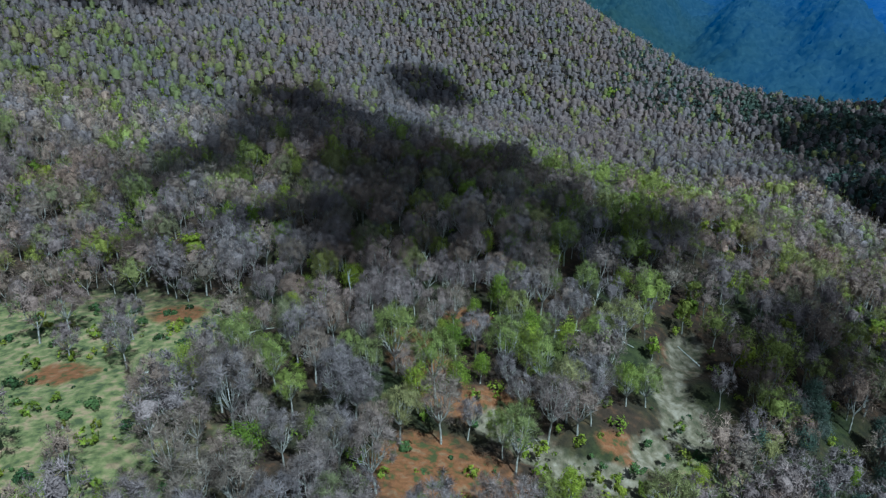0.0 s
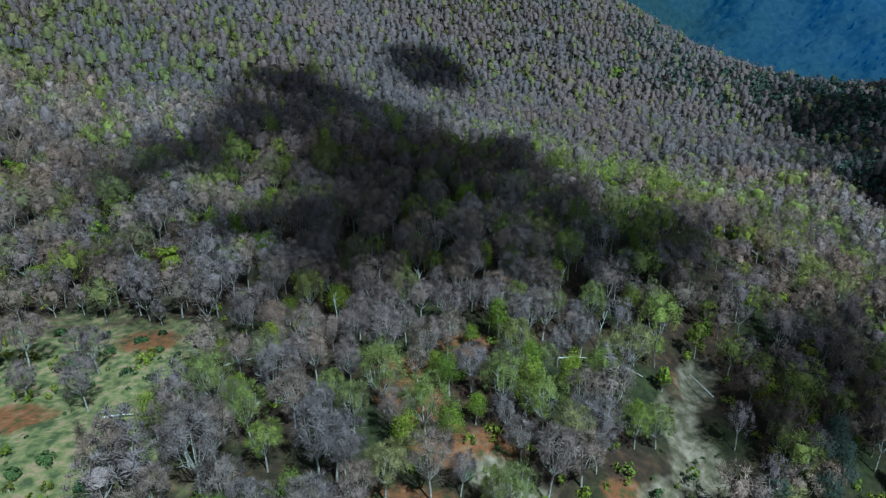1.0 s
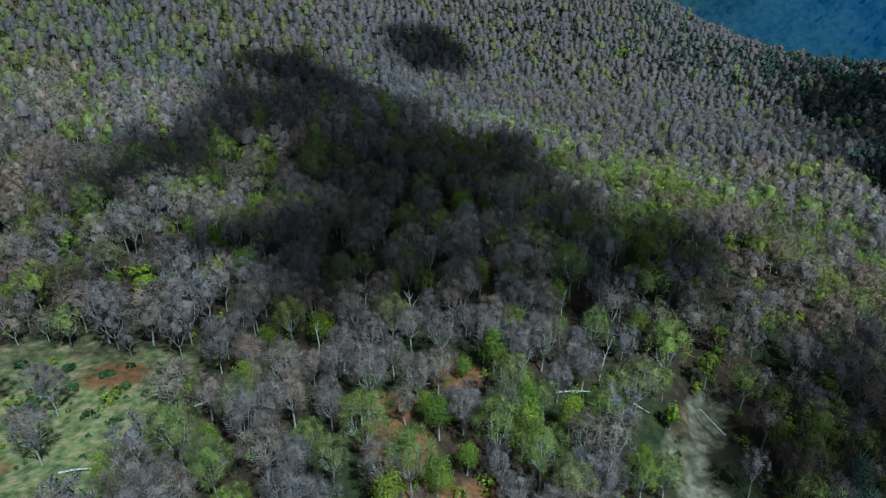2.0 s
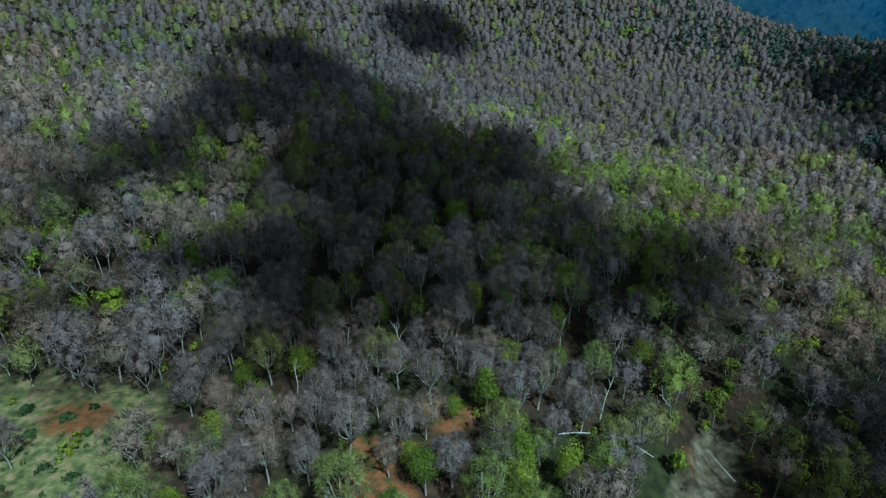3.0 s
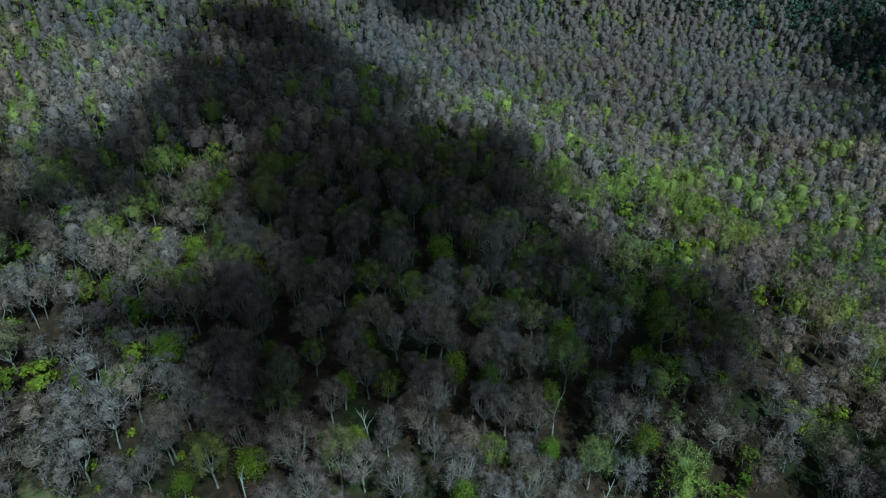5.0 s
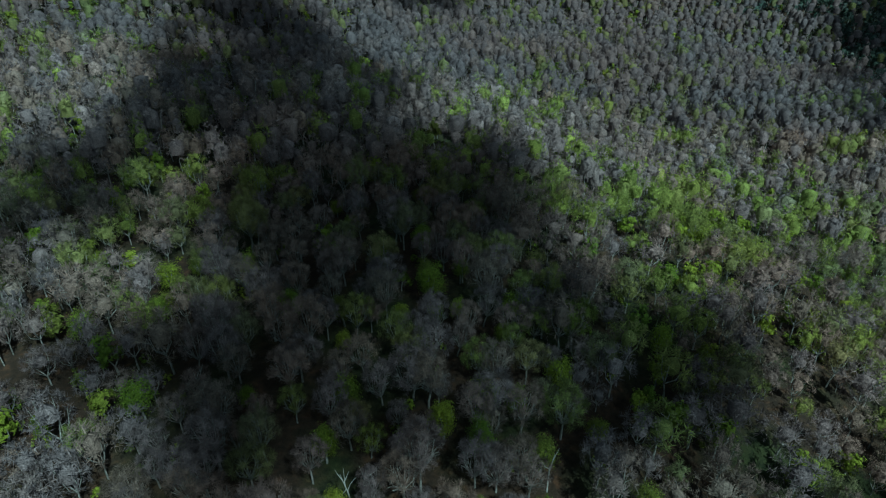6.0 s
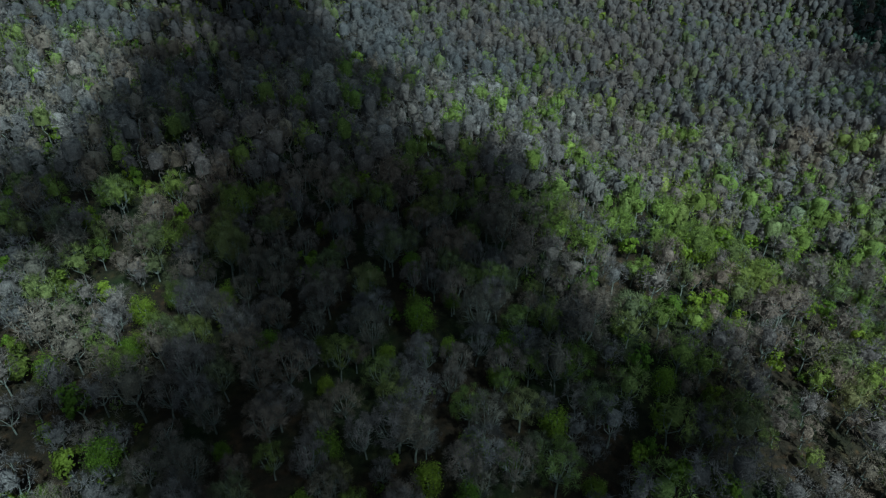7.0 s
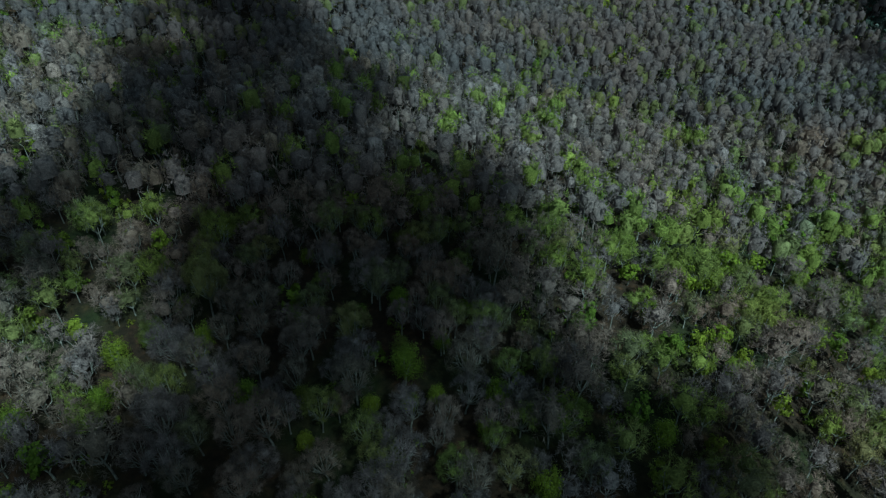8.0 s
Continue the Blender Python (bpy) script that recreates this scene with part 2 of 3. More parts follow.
def build_ground():
    xs = axis([(-4500, -1500, 500), (-1500, -500, 60), (-500, -120, 12), (-120, 130, 2.5), (130, 500, 12), (500, 1500, 60), (1500, 4500, 500)])
    ys = axis([(-3000, -400, 300), (-400, 30, 25), (30, 230, 2.5), (230, 700, 10), (700, 1500, 40), (1500, 4600, 300)])
    x, y = [a.ravel() for a in np.meshgrid(xs, ys)]
    edge = np.clip(np.maximum.reduce([(np.abs(x) - 900) / 500, (y - 1150) / 400, (-250 - y) / 300]), 0, 1)
    z = height(x, y) * (1 - edge) - 250 * edge
    z = z + ripple(x, y, 5, 0.5) + ripple(x + 40, y, 1.9, 0.18) - 2.2 * cover(x, y, SCREE)
    me = mesh_from("ground", np.stack([x, y, z], 1), grid_faces(len(xs), len(ys)), [ground_material()], smooth=True,
                   attrs=[("grass", cover(x, y, GRASS)), ("bracken", cover(x, y, BRACKEN)), ("scree", cover(x, y, SCREE))])
    tagged(new("ground", me), "hillside floor of leaf litter, moss, grass and scree", "ground", kind="structure")


def mountain_height(x, y):
    crest = 78 + np.where(x < 1900, 0.17, 0.10) * (1900 - x) + 14 * np.sin(x / 210) + 8 * np.sin(x / 90 + 1)
    rise = np.clip((y - 1150 - 60 * np.sin(x / 190)) / 1950, 0, 1)
    lie = x - 0.4 * (y - 1150) + 45 * np.sin(y / 230)
    spur = (62 * np.sin(lie / 95) + 30 * np.sin(lie / 41 + 1 + 0.8 * np.sin(y / 170))) * np.sin(np.pi * np.clip(rise, 0.04, 1)) ** 0.7
    z = -185 + (crest + 185) * rise ** 0.8 + spur - 0.9 * np.clip(y - 3250, 0, None)
    return z + ripple(x, y, 60, 14) + ripple(x + 90, y, 23, 5)


def build_backdrop():
    xs, ys = axis([(-1200, 4500, 35)]), axis([(1100, 4200, 35)])
    x, y = [a.ravel() for a in np.meshgrid(xs, ys)]
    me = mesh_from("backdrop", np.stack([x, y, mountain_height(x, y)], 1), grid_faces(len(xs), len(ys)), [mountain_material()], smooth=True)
    tagged(new("backdrop", me), "distant wooded mountain, its blue haze painted as glow", "mountain", kind="structure")


build_ground()
build_backdrop()


# ---------------------------------------------------------------- clouds out of view, which shade parts of the slope
CLOUD = cloud_material()


def cloud(rng, ovals, count, label):
    """Puffs on the sun's side of the shade that they cast: ovals of (x, y, rx, ry, turn) on the slope."""
    ico = bmesh.new()
    bmesh.ops.create_icosphere(ico, subdivisions=2, radius=1)
    ball = np.array([v.co for v in ico.verts])
    tris = np.array([[v.index for v in f.verts] for f in ico.faces])
    ico.free()
    area = sum(o[2] * o[3] for o in ovals)
    verts, faces, n = [], [], 0
    for cx, cy, rx, ry, turn in ovals:
        for _ in range(round(count * rx * ry / area)):
            a, r = rng.uniform(0, 2 * math.pi), 1.12 * rng.uniform(0, 1) ** 0.5
            size = (5 + 10 * max(0.0, 1 - r) ** 0.6) * rng.uniform(0.7, 1.2)
            u, v = rx * r * math.cos(a), ry * r * math.sin(a)
            c, s = math.cos(radians(turn)), math.sin(radians(turn))
            foot = Vector((cx + c * u - s * v, cy + s * u + c * v, -48))
            at = foot + TO_SUN * (1700 + rng.uniform(-25, 25))
            lumps = 1 + 0.18 * np.sin(ball @ rng.normal(0, 3, (3, 3))).sum(1, keepdims=True)
            verts.append(ball * lumps * size * np.array([1, 1, 0.7]) + np.array(at))
            faces.append(tris + n)
            n += len(ball)
    me = mesh_from("cloud", np.concatenate(verts), np.concatenate(faces), [CLOUD], smooth=True)
    tagged(new("cloud", me), label, "cloud", group="broken clouds", kind="structure")


sky_rng = np.random.default_rng(5)
cloud(sky_rng, [(-76, 352, 38, 62, 10), (-44, 276, 46, 56, 14), (-6, 213, 44, 42, 8)], 225, "white broken cloud shading the wooded crest")
cloud(sky_rng, [(-5, 160, 46, 28, 0), (-44, 138, 28, 22, 0), (48, 154, 26, 20, 0)], 56, "thin ragged cloud half shading the near trees")
cloud(sky_rng, [(-84, 214, 20, 44, 0)], 16, "thin ragged cloud half shading the near trees")
# unseen puffs added only to dim the gully
cloud(sky_rng, [(78, 110, 28, 26, 0)], 13, "unseen thin puffs added to darken the gully")
cloud(sky_rng, [(-8, 487, 34, 54, 0)], 80, "small white cloud shading the far slope")
cloud(sky_rng, [(372, 490, 92, 150, -18), (268, 345, 56, 86, -12)], 330, "white cloud shading the dark knoll")
cloud(sky_rng, [(-330, 560, 110, 50, 20)], 200, "white cloud shading the upper slope")


# ---------------------------------------------------------------- trees
def tube(points, radii, sides):
    """A tapered limb along points: verts and triangles."""
    points = np.asarray(points, float)
    verts, faces = [], []
    for i, (p, r) in enumerate(zip(points, radii)):
        d = points[min(i + 1, len(points) - 1)] - points[max(i - 1, 0)]
        d = d / (np.linalg.norm(d) + 1e-9)
        u = np.cross(d, [0.3, 1, 0.2])
        u /= np.linalg.norm(u) + 1e-9
        v = np.cross(d, u)
        for k in range(sides):
            a = 2 * math.pi * k / sides
            verts.append(p + r * (math.cos(a) * u + math.sin(a) * v))
        if i:
            for k in range(sides):
                a, b = (i - 1) * sides + k, (i - 1) * sides + (k + 1) % sides
                faces += [(a, b, b + sides), (a, b + sides, a + sides)]
    return np.array(verts), np.array(faces)


def joined(pieces):
    verts, faces, n = [], [], 0
    for v, f in pieces:
        verts.append(v)
        faces.append(f + n)
        n += len(v)
    return np.concatenate(verts), np.concatenate(faces)


def unit(v):
    return v / (np.linalg.norm(v, axis=1, keepdims=True) + 1e-9)


def slivers(foot, way, face, length, width):
    """One thin triangle for each twig or leaf, from its foot along its way, with its flat turned to face."""
    n = len(foot)
    half = unit(np.cross(face, way)) * (width * 0.5)[:, None]
    tip = foot + way * length[:, None]
    verts = np.stack([foot - half, foot + half, tip], 1).reshape(-1, 3)
    return verts, np.arange(3 * n).reshape(n, 3)


def limb_pieces(rng, tall, wide, limbs, twigs_each, sides, thick=0.15):
    fork = tall * rng.uniform(0.2, 0.32)
    lean = rng.normal(0, 0.25, 2)
    trunk = [(0, 0, -0.8), (lean[0] * 0.3, lean[1] * 0.3, fork * 0.5), (lean[0], lean[1], fork)]
    pieces = [tube(trunk, [thick * 1.25, thick, thick * 0.8], sides)] if limbs else [tube(trunk[::2], [thick * 1.25, thick * 0.8], sides)]
    base = np.array(trunk[-1])
    for i in range(limbs):
        a = 2 * math.pi * (i + rng.uniform(-0.3, 0.3)) / limbs
        out, up = wide * rng.uniform(0.3, 0.62), (tall - fork) * rng.uniform(0.4, 0.68)
        end = base + np.array([out * math.cos(a), out * math.sin(a), up])
        mid = base * 0.5 + end * 0.5 + np.array([0.25 * out * math.cos(a), 0.25 * out * math.sin(a), -0.06 * up])
        pieces.append(tube([base, mid, end], [thick * 0.7, thick * 0.5, 0.04], max(3, sides - 2)))
        for _ in range(twigs_each):
            start = mid + (end - mid) * rng.uniform(0, 0.6)
            b = a + rng.normal(0, 0.8)
            tip = start + np.array([math.cos(b), math.sin(b), rng.uniform(0.4, 0.9)]) * wide * rng.uniform(0.2, 0.32)
            pieces.append(tube([start, tip], [thick * 0.3, 0.02], 3))
    return pieces


def lobes_of(rng, n):
    bumps = rng.normal(size=(n, 3))
    bumps[:, 2] = np.abs(bumps[:, 2])
    return unit(bumps)


def swell(d, bumps):
    return 0.74 + 0.29 * np.max(np.clip(d @ bumps.T, 0, 1) ** 9, axis=1)


def crown_points(rng, n, tall, wide, low, inner, bumps):
    """Places in a lumpy dome, most of them near its skin, and the way outwards at each."""
    d = rng.normal(size=(n, 3))
    d[:, 2] = np.abs(d[:, 2]) - 0.3 * rng.uniform(0, 1, n)
    d = unit(d)
    r = swell(d, bumps) * (inner + (1 - inner) * rng.uniform(0, 1, n) ** 0.6)
    place = d * r[:, None] * np.array([wide, wide, tall * (1 - low)]) + np.array([0, 0, tall * low])
    lobe = bumps[np.argmax(d @ bumps.T, axis=1)]
    return place, unit(d / np.array([1, 1, 0.8]) + 0.8 * (d - lobe))


def core(rng, tall, wide, low, rings, segs, bumps, size):
    """The dense inside of a crown: a lumpy dome of fine growth that the eye cannot look through."""
    d = [(0, 0, 1)]
    for i in range(rings):
        a = math.pi * 0.5 * (1 - (i + 1) / rings * 1.2)
        d += [(math.cos(a) * math.cos(b), math.cos(a) * math.sin(b), math.sin(a)) for b in (2 * math.pi * (k + 0.5 * (i % 2)) / segs for k in range(segs))]
    d = np.array(d)
    verts = d * (size * swell(d, bumps) * rng.uniform(0.88, 1.06, len(d)))[:, None] * np.array([wide, wide, tall * (1 - low)]) + np.array([0, 0, tall * low])
    faces = [(0, 1 + k, 1 + (k + 1) % segs) for k in range(segs)]
    for i in range(rings - 1):
        for k in range(segs):
            a, b = 1 + i * segs + k, 1 + i * segs + (k + 1) % segs
            faces += [(a, a + segs, b + segs), (a, b + segs, b)]
    return verts, np.array(faces)


def leafy_crown(rng, n, tall, wide, size, low=0.42):
    clumps, outs = crown_points(rng, max(8, n // 22), tall, wide * 0.9, low, 0.55, lobes_of(rng, 8))
    pick = rng.integers(0, len(clumps), n)
    jitter = rng.normal(0, 1, (n, 3))
    at = clumps[pick] + jitter * wide * 0.13
    face = unit(outs[pick] + 0.55 * unit(jitter) + rng.normal(0, 0.35, (n, 3)))
    way = unit(np.cross(face, rng.normal(size=(n, 3))))
    s = size * rng.uniform(0.6, 1.4, n)
    return slivers(at - way * (s * 0.5)[:, None], way, face, s, s * 0.95)


def haze_crown(rng, n, tall, wide, length, width, low, lobes, inner=0.4):
    """A rounded crown of fine twigs: many small domes of growth, each fanning up and out from its own branch."""
    k = np.arange(lobes)
    up = 1 - 1.4 * (k + rng.uniform(0.2, 0.8, lobes)) / lobes
    a = 2.4 * k + rng.uniform(-0.4, 0.4, lobes)
    flat = np.sqrt(np.clip(1 - up * up, 0, 1))
    aim = np.stack([flat * np.cos(a), flat * np.sin(a), up], 1)
    box = np.array([wide, wide, tall * (1 - low)])
    size = 3.0 / math.sqrt(lobes) * rng.uniform(0.8, 1.2, lobes)
    root = aim * rng.uniform(0.5, 0.68, lobes)[:, None]
    pick = rng.integers(0, lobes, n)
    d = unit(rng.normal(size=(n, 3)) + 1.2 * aim[pick] + np.array([0, 0, 0.35]))
    far = inner + (1 - inner) * rng.uniform(0, 1, n) ** 0.4
    tip = (root[pick] + d * (size[pick] * far)[:, None] * 0.62) * box + np.array([0, 0, tall * low])
    fan = unit(d - aim[pick] * (d * aim[pick]).sum(1, keepdims=True))
    way = unit(fan + 0.55 * d + np.array([0, 0, 0.25]) + rng.normal(0, 0.2, (n, 3)))
    long = rng.uniform(0.6, 1.3, n) * length
    face = unit(0.7 * aim[pick] + 0.6 * d + rng.normal(0, 0.18, (n, 3)))
    return slivers(tip - way * (long * 0.75)[:, None], way, face, long, width * rng.uniform(0.7, 1.4, n))


def bare_template(rng, tall, wide, low, twigs, length, width, limbs, each, sides, lobes, rings, segs, inside):
    crown = [haze_crown(rng, twigs, tall, wide, length, width, low, lobes)]
    if rings:
        crown.append(core(rng, tall, wide, low, rings, segs, lobes_of(rng, 9), inside))
    return joined(limb_pieces(rng, tall, wide, limbs, each, sides)), joined(crown)


def leafy_template(rng, tall, wide, leaves, size, limbs, each, sides):
    return joined(limb_pieces(rng, tall, wide * 0.8, limbs, each, sides, 0.16)), leafy_crown(rng, leaves, tall, wide, size)


def plan(rng, x0, x1, y0, y1, step):
    """Spots for trees: an uneven grid."""
    xs, ys = np.meshgrid(np.arange(x0, x1, step), np.arange(y0, y1, step))
    spots = np.stack([xs.ravel(), ys.ravel()], 1)
    spots[:, 0] += (np.round(spots[:, 1] / step) % 2) * step * 0.5
    return spots + rng.uniform(-0.42, 0.42, spots.shape) * step


def greenness(x, y):
    """How likely a tree here is in leaf."""
    v = noise.noise(Vector((x * 0.012, y * 0.012, 3))) + 0.6 * noise.noise(Vector((x * 0.05, y * 0.05, 9)))
    g = 0.075 + 0.36 * max(0, v) + (0.05 if y < 200 else 0)
    g += 0.4 * float(blob(x, y, -200, 400, 110, 90)) + 0.13 * float(blob(x, y, 125, 215, 62, 85)) + 0.2 * float(blob(x, y, -78, 175, 30, 60)) + 0.12 * float(blob(x, y, 75, 125, 40, 40)) + 0.2 * float(blob(x, y, 30, 105, 40, 22))
    return g


def is_evergreen(x, y):
    return 255 < y < 690 and x > 205 + 0.32 * (y - 300) or y > 560 and x > 0.23 * y + 15


wood = np.random.default_rng(11)
# trees in full leaf that stand out, by the plan
GREEN_NEAR = [(-26, 69), (-18, 77), (39, 80), (-39, 87), (-4, 88), (69, 89), (-2, 100), (34, 103), (-36, 107), (23, 107), (-23, 115), (-28, 121), (-19, 124), (-5, 130),
              (25, 131), (40, 133), (-83, 134), (-53, 142), (10, 143), (-22, 148), (-8, 161), (-56, 163), (50, 165), (-9, 168), (-45, 177)]
GREEN_CREST = [(1, 179), (82, 182), (-17, 192), (-77, 214), (93, 214), (67, 219), (-56, 221), (-86, 221), (23, 221), (-65, 224), (41, 231), (119, 233), (46, 236),
               (122, 250), (-1, 256), (-136, 274), (-96, 285), (-60, 289), (129, 306), (-48, 313), (36, 315), (123, 322)]
GAPS = [(-20, 117), (-4, 131), (31, 122), (61, 150), (-38, 128), (66, 128)]


def clear_of(x, y, spots, gap):
    return all((x - a) ** 2 + (y - b) ** 2 > gap * gap for a, b in spots)


def stretch(s):
    """How far a spot lies from the middle strip of the slope under the flight."""
    return math.hypot(s[0] + 3, max(0, abs(s[1] - 112) - 66))


near_spots, far_spots = [], []
for x, y in plan(wood, -330, 330, 34, 330, 5.25):
    if abs(x) > 0.78 * y + 38 or (float(cover(np.array(x), np.array(y), CLEAR)) > 0.5 and wood.uniform() < (0.92 if x < -20 else 0.97)) or wood.uniform() < 0.04:
        continue
    if clear_of(x, y, GREEN_NEAR + GREEN_CREST, 4.0) and clear_of(x, y, GAPS, 3.0):
        near_spots.append((x, y))
for x, y in plan(wood, -640, 760, 330, 1060, 5.4):
    if abs(x) > 0.72 * y + 35 or (x > 330 and y > 720) or (x > 100 and y > 905 - 0.955 * (x - 152)):
        continue
    far_spots.append((x, y))
for x, y in plan(wood, -150, 170, -110, 34, 11.0):
    if float(cover(np.array(x), np.array(y), CLEAR)) < 0.4:
        far_spots.append((x, y))
for x, y in plan(wood, -330, 330, 60, 330, 5.25):
    steep = abs(float(height(x, y + 3) - height(x, y - 3))) / 6
    if abs(x) < 0.78 * y + 38 and float(cover(np.array(x), np.array(y), CLEAR)) < 0.4 and wood.uniform() < (1 + steep * steep) ** 0.5 - 1 + (0.14 if y > 170 else 0.06) and clear_of(x, y, GREEN_NEAR + GREEN_CREST, 3.0) and clear_of(x, y, GAPS, 3.0):
        near_spots.append((x, y))
near_spots.sort(key=stretch)

rows = {k: [] for k in ("dark", "dark_near", "far_dark", "bare_near", "bud_near", "leafy_near", "bare", "bud", "leafy", "crest_bare", "crest_bud", "crest_leafy", "back_bare", "back_bud", "back_leafy", "far_bare", "far_bud", "far_leafy")}
rows["leafy_near"] = list(GREEN_NEAR)
rows["bare_near"] = [(-41, 76), (-56, 104), (-61, 108), (-63, 96), (-68, 105), (-52, 93)]     # lone trees of the clearing
rows["crest_leafy"] = list(GREEN_CREST)


def kind_at(x, y):
    g = greenness(x, y)
    u = wood.uniform()
    if y < 125 and u < 0.6 * float(blob(x, y, 76, 86, 20, 20)):
        return "dark"
    if y > 330:
        g *= 0.65
    return "leafy" if u < 0.6 * g else "bud" if u < 0.07 + 1.2 * g + 0.14 * float(blob(x, y, 70, 235, 100, 95)) else "bare"


for x, y in near_spots:
    key = kind_at(x, y)
    if len(rows[key + "_near"]) < {"bare": 240, "bud": 110, "leafy": 75, "dark": 60}[key]:
        key += "_near"
    elif y > 225:
        key = "crest_" + key
    rows[key].append((x, y))
for x, y in far_spots:
    if is_evergreen(x, y) and wood.uniform() < (0.72 if y < 560 or x > 0.42 * y + 20 else 0.4):
        rows["far_dark"].append((x, y))
    else:
        rows[("back_" if 300 < y < 470 else "far_") + kind_at(x, y)].append((x, y))


def tree_object(name, template, crown_material, label):
    top = new(name)
    for part_name, (v, f), m in (("trunk", template[0], BARK), ("crown", template[1], crown_material)):
        new(part_name, mesh_from(part_name, v, f, [m], smooth=True)).parent = top
    return tagged(top, label, "tree", group="trees of the near slope")


def standing(x, y, z, size, turn):
    return pose(x, y, z, wood.normal(0, 2.5), wood.normal(0, 2.5), turn) @ Matrix.Scale(size, 4)


def plant_near(name, spots, templates, crown_material, label):
    models = [None] * len(templates)
    for x, y in spots:
        k = int(wood.integers(len(templates)))
        m = standing(x, y, float(height(x, y)), wood.uniform(0.7, 1.3), wood.uniform(0, 360))
        if models[k] is None:
            models[k] = tree_object(name, templates[k], crown_material, label)
            models[k].matrix_basis = m
        else:
            copy = copy_thing(models[k], pose(0, 0, 0))
            copy.matrix_basis = m


def plant_wood(name, spots, templates, crown_material, label, low=0.75, high=1.2):
    """A wood too large to count: all its trees in one mesh."""
    spots = np.array(spots)
    z = height(spots[:, 0], spots[:, 1])
    verts, faces, index, tones, n = [], [], [], [], 0
    for (x, y), h in zip(spots, z):
        (bv, bf), (cv, cf) = templates[int(wood.integers(len(templates)))]
        a, s = wood.uniform(0, 2 * math.pi), wood.uniform(low, high)
        turn = np.array([[math.cos(a), -math.sin(a), 0], [math.sin(a), math.cos(a), 0], [0, 0, wood.uniform(0.85, 1.2)]]) * s * np.array([wood.uniform(0.88, 1.2), wood.uniform(0.88, 1.2), 1])
        v = np.concatenate([bv, cv]) @ turn.T + np.array([x, y, h])
        verts.append(v)
        faces += [bf + n, cf + n + len(bv)]
        index += [np.zeros(len(bf)), np.ones(len(cf))]
        ruddy = wood.uniform() < float(blob(x, y, 30, 265, 90, 75))
        tones.append(np.full(len(v), wood.uniform(0.62, 0.8) if ruddy else wood.uniform()))
        n += len(v)
    me = mesh_from(name, np.concatenate(verts), np.concatenate(faces), [BARK, crown_material], np.concatenate(index), smooth=True,
                   attrs=[("tone", np.concatenate(tones))])
    tagged(new(name, me), label, "trees", kind="stuff")


def bare_set(n, twigs, length, width, limbs, each, sides, lobes, rings=0, segs=0, inside=0.5, wide=(3.0, 3.9), tall=(8.8, 11.2), low=(0.56, 0.64)):
    return [bare_template(wood, wood.uniform(*tall), wood.uniform(*wide), wood.uniform(*low), twigs, length, width, limbs, each, sides, lobes, rings, segs, inside) for _ in range(n)]


def leafy_set(n, leaves, size, limbs, each, low=2.0, high=2.8):
    return [leafy_template(wood, wood.uniform(6.5, 9.5), wood.uniform(low, high), leaves, size, limbs, each, 4) for _ in range(n)]


BARE_NEAR = bare_set(8, 2400, 0.9, 0.058, 10, 5, 5, 22, low=(0.6, 0.68))
BARE_MID = bare_set(8, 700, 0.95, 0.115, 5, 1, 3, 20, 2, 7, 0.46)
BARE_CREST = bare_set(8, 170, 1.1, 0.26, 1, 0, 3, 14, 2, 7, 0.7, (2.8, 3.6), (10, 12.5), (0.52, 0.6))
BARE_BACK = bare_set(8, 46, 1.4, 0.42, 0, 0, 3, 10, 2, 6, 0.72, (3.1, 3.9), (10.5, 13), (0.52, 0.6))
BARE_FAR = bare_set(8, 15, 1.6, 0.6, 0, 0, 3, 8, 2, 5, 0.78, (3.1, 3.9), (10.5, 13), (0.52, 0.6))
LEAFY_NEAR = leafy_set(5, 3200, 0.18, 5, 2)
LEAFY_MID = leafy_set(5, 500, 0.5, 2, 0)
LEAFY_CREST = leafy_set(5, 200, 0.8, 1, 0)
LEAFY_FAR = leafy_set(5, 50, 1.6, 0, 0, 2.5, 3.2)
SHRUB = [leafy_crown(wood, 70, wood.uniform(1.4, 2.8), wood.uniform(1.2, 2.2), 0.5, 0.2) for _ in range(5)]

plant_near("bare_tree", rows["bare_near"], BARE_NEAR, TWIG, "leafless grey beech tree with pale limbs on the slope")
plant_near("budding_tree", rows["bud_near"], BARE_NEAR, BUD, "beech tree with olive-green opening buds and pale limbs")
plant_near("green_tree", rows["leafy_near"], LEAFY_NEAR, LEAF, "young tree in bright green spring leaf among bare beeches")
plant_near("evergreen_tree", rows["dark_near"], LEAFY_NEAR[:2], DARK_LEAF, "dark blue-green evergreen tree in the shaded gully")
for where, key, bare, leafy, twig, bud, low, high in (("slope", "", BARE_MID, LEAFY_MID, TWIG, BUD, 0.68, 1.3), ("crest", "crest_", BARE_CREST, LEAFY_CREST, TWIG, BUD, 0.68, 1.3),
                                                      ("slope behind the crest", "back_", BARE_BACK, LEAFY_CREST, FAR_TWIG, FAR_BUD, 0.8, 1.3),
                                                      ("far hillside", "far_", BARE_FAR, LEAFY_FAR, FAR_TWIG, FAR_BUD, 0.8, 1.3)):
    plant_wood("bare_wood", rows[key + "bare"], bare, twig, "leafless grey-mauve beech wood on the " + where, low, high)
    plant_wood("budding_wood", rows[key + "bud"], bare, bud, "olive-green budding beech wood on the " + where, low, high)
    plant_wood("green_wood", rows[key + "leafy"], leafy, LEAF, "scattered trees in fresh green leaf on the " + where, low, high)
plant_wood("evergreen_wood", rows["far_dark"], LEAFY_FAR, DARK_LEAF, "dark evergreen wood on the shaded knoll", 1.0, 1.4)


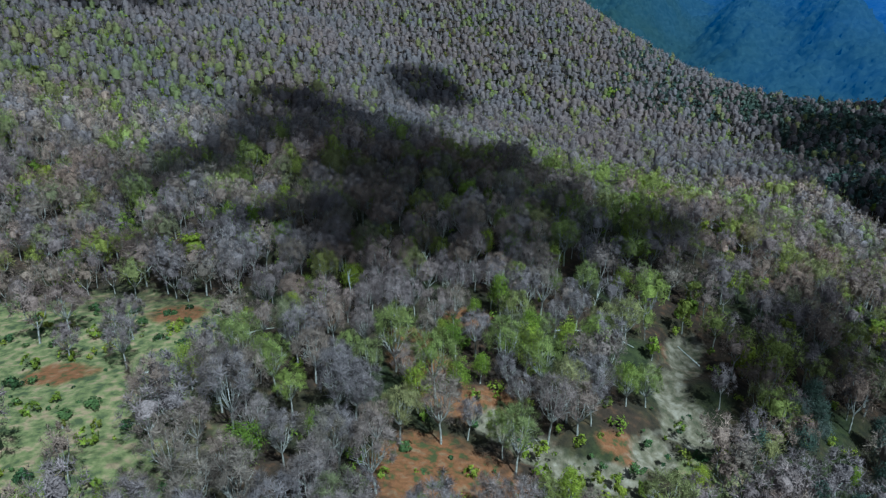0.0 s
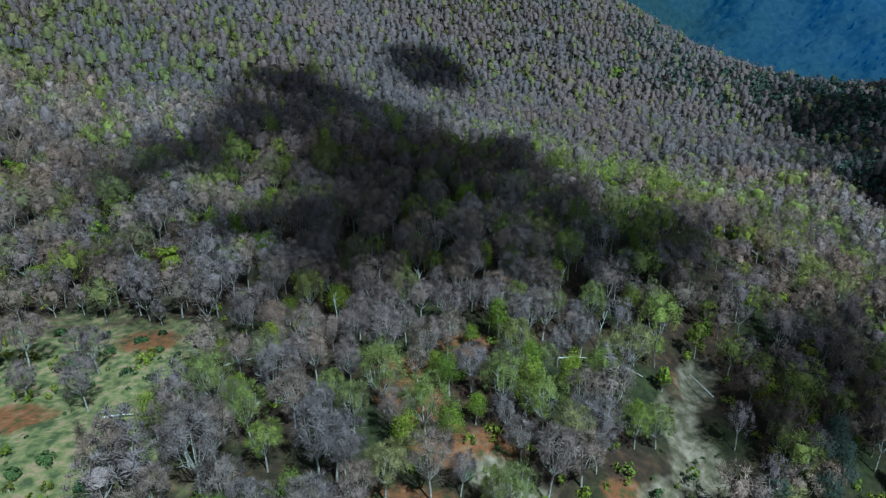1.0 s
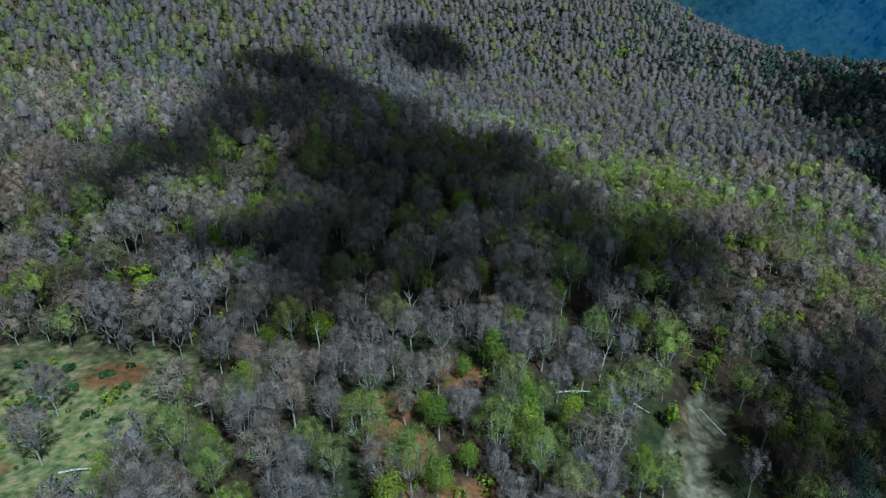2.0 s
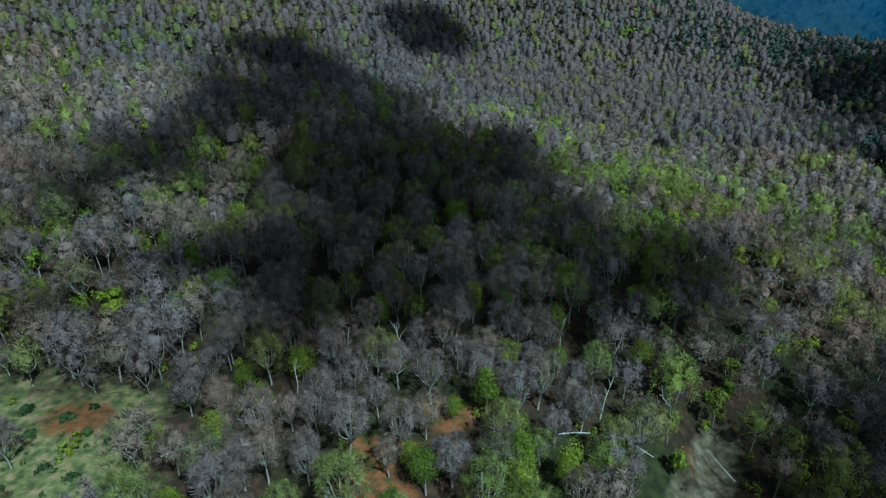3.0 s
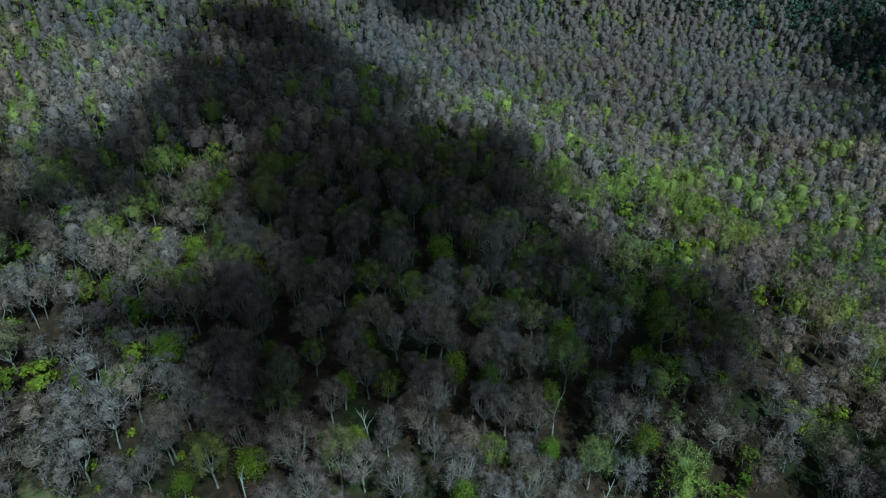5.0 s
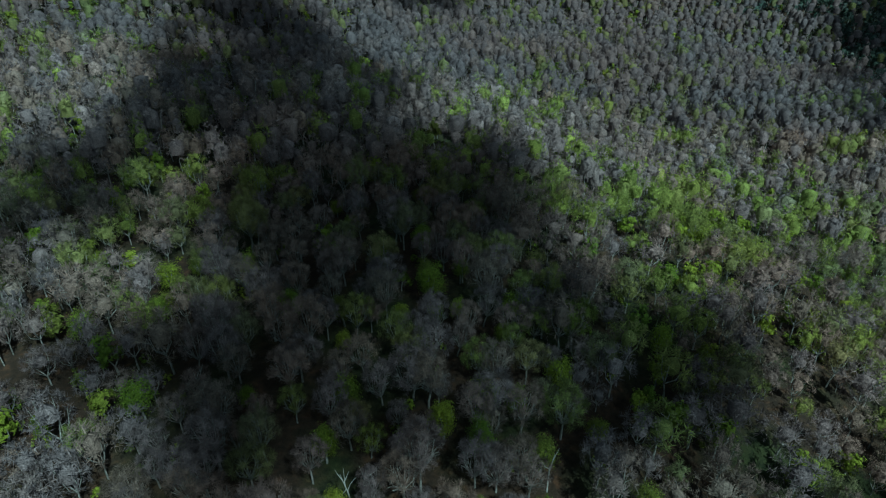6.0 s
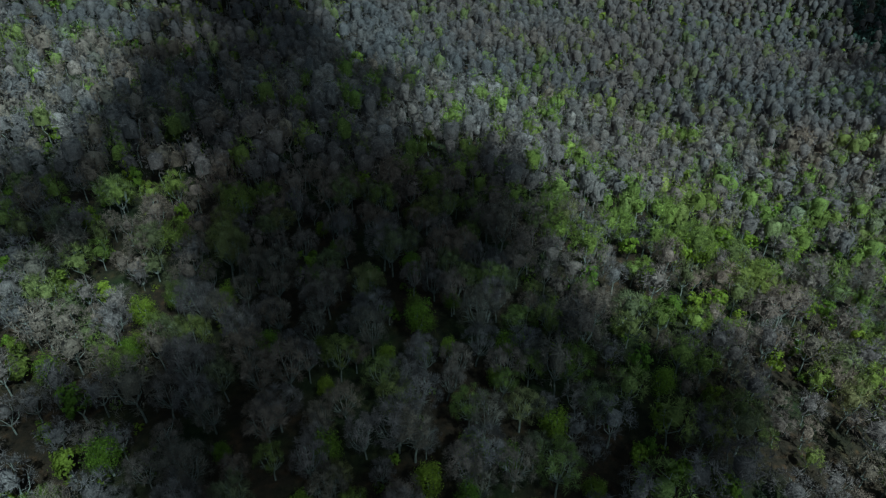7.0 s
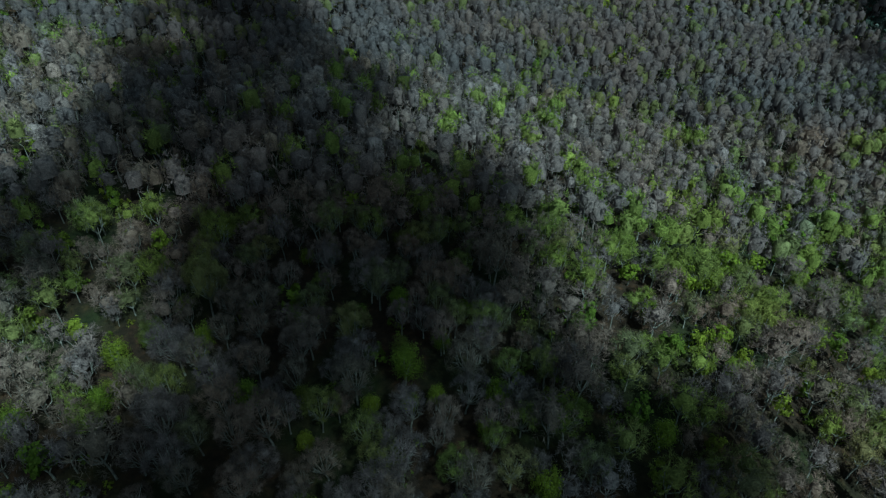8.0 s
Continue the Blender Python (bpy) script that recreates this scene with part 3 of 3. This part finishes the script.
def plant_scrub(name, spots, templates, leaf, label):
    """Low bushes under and between the trees."""
    spots = np.array(spots)
    z = height(spots[:, 0], spots[:, 1])
    verts, faces, tones, n = [], [], [], 0
    for (x, y), h in zip(spots, z):
        v, f = templates[int(wood.integers(len(templates)))]
        verts.append(v * wood.uniform(0.6, 1.3) + np.array([x, y, h]))
        faces.append(f + n)
        tones.append(np.full(len(v), wood.uniform()))
        n += len(v)
    me = mesh_from(name, np.concatenate(verts), np.concatenate(faces), [leaf], attrs=[("tone", np.concatenate(tones))])
    tagged(new(name, me), label, "shrubs", kind="stuff")


scrub = [(x, y) for x, y in plan(wood, -150, 170, 40, 230, 4.8)
         if abs(x) < 0.78 * y + 38 and wood.uniform() < 0.15 + 0.9 * noise.noise(Vector((x * 0.04, y * 0.04, 20)))]
plant_scrub("undergrowth", scrub, SHRUB, LEAF, "low green undergrowth between the trees")


# ---------------------------------------------------------------- bushes of the clearings
def shrub_object(rng, leaf):
    wide, tall = rng.uniform(0.8, 1.5), rng.uniform(0.9, 1.8)
    top = new("shrub")
    new("stems", mesh_from("stems", *joined([tube([(0, 0, -0.2), (rng.normal(0, 0.2), rng.normal(0, 0.2), tall * 0.6)], [0.06, 0.02], 4) for _ in range(4)]), [BARK])).parent = top
    new("foliage", mesh_from("foliage", *leafy_crown(rng, 260, tall, wide, 0.28, 0.25), [leaf])).parent = top
    return tagged(top, "low green bush growing in the grassy clearing", "shrub", group="bushes of the clearing")


def plant_shrubs():
    models = [shrub_object(wood, LEAF if k % 3 == 1 else BUSH) for k in range(6)]
    spots = [(x, y) for x, y in plan(wood, -115, 60, 44, 118, 2.5)
             if float(cover(np.array(x), np.array(y), CLEAR)) > 0.5 and wood.uniform() < 0.42 + 0.9 * noise.noise(Vector((x * 0.09, y * 0.09, 31)))]
    for i, (x, y) in enumerate(spots):
        m = standing(x + wood.normal(0, 0.9), y + wood.normal(0, 0.9), float(height(x, y)), 0.35 + 1.2 * wood.uniform() ** 2, wood.uniform(0, 360))
        ob = models[i] if i < len(models) else copy_thing(models[int(wood.integers(6))], pose(0, 0, 0))
        ob.matrix_basis = m


plant_shrubs()


# ---------------------------------------------------------------- woods of the far mountain
def plant_mountain():
    """The closed canopy of the far woods: a rough sheet of treetops on the mountain's slope."""
    xs, ys = axis([(230, 1750, 7)]), axis([(1140, 2300, 7)])
    x, y = [a.ravel() for a in np.meshgrid(xs, ys)]
    z = mountain_height(x, y) + wood.uniform(0, 1, len(x)) ** 2 * 15 + 3 * np.sin(x / 31) * np.sin(y / 23)
    x, y = x + wood.uniform(-2, 2, len(x)), y + wood.uniform(-2, 2, len(x))
    me = mesh_from("mountain_wood", np.stack([x, y, z], 1), grid_faces(len(xs), len(ys)), [bpy.data.materials["woods_haze_glow"]], smooth=True)
    tagged(new("mountain_wood", me), "dark distant woods on the mountainside, blue haze painted as glow", "trees", kind="stuff")


plant_mountain()


# ---------------------------------------------------------------- dead trees with bleached trunks
def dead_tree(x, y, tall, lean, towards, limbs):
    top = new("dead_tree")
    a = radians(towards)
    tip = np.array([math.cos(a) * lean, math.sin(a) * lean, tall])
    mid = tip * 0.5 + wood.normal(0, 0.25, 3)
    new("trunk", mesh_from("trunk", *tube([(0, 0, -0.6), mid, tip], [0.13, 0.09, 0.03], 7), [DEAD])).parent = top
    for k in range(limbs):
        start = mid + (tip - mid) * (k / max(1, limbs) * 0.8)
        b = wood.uniform(0, 2 * math.pi)
        end = start + np.array([math.cos(b), math.sin(b), wood.uniform(0.5, 1.4)]) * tall * wood.uniform(0.14, 0.26)
        new("limb", mesh_from("limb", *tube([start, (start + end) / 2 + wood.normal(0, 0.12, 3), end], [0.06, 0.04, 0.015], 5), [DEAD])).parent = top
    top.matrix_basis = pose(x, y, float(height(x, y)))
    return tagged(top, "dead tree with a bleached white trunk and few limbs", "dead tree", group="dead trees")


for spec in ((-19, 119, 7.5, 1.6, 100, 5), (-3, 132, 7.5, 1.2, 200, 5), (-1.6, 132.5, 7, 1.0, 20, 4), (31, 122, 7, 3.4, 50, 6), (26, 136, 7.5, 1.0, 60, 4),
             (-30, 148, 7.5, 1.2, 100, 4)):
    dead_tree(*spec)


def fallen_log(x, y, long, turn):
    me = mesh_from("fallen_log", *tube([(-long / 2, 0, 0.2), (0, 0.15, 0.3), (long / 2, 0, 0.25)], [0.15, 0.13, 0.07], 7), [DEAD])
    ob = tagged(new("fallen_log", me), "bleached fallen log lying on the forest floor", "log", group="fallen logs")
    slope = math.degrees(math.atan2(float(height(x + math.cos(radians(turn)), y + math.sin(radians(turn))) - height(x, y)), 1))
    ob.matrix_basis = pose(x, y, float(height(x, y)), 0, -slope, turn)


for spec in ((26, 118, 7, 10), (-47, 92, 4, 15), (-34, 108, 5, 30), (36, 117, 6, -30), (50, 116, 6, 120)):
    fallen_log(*spec)
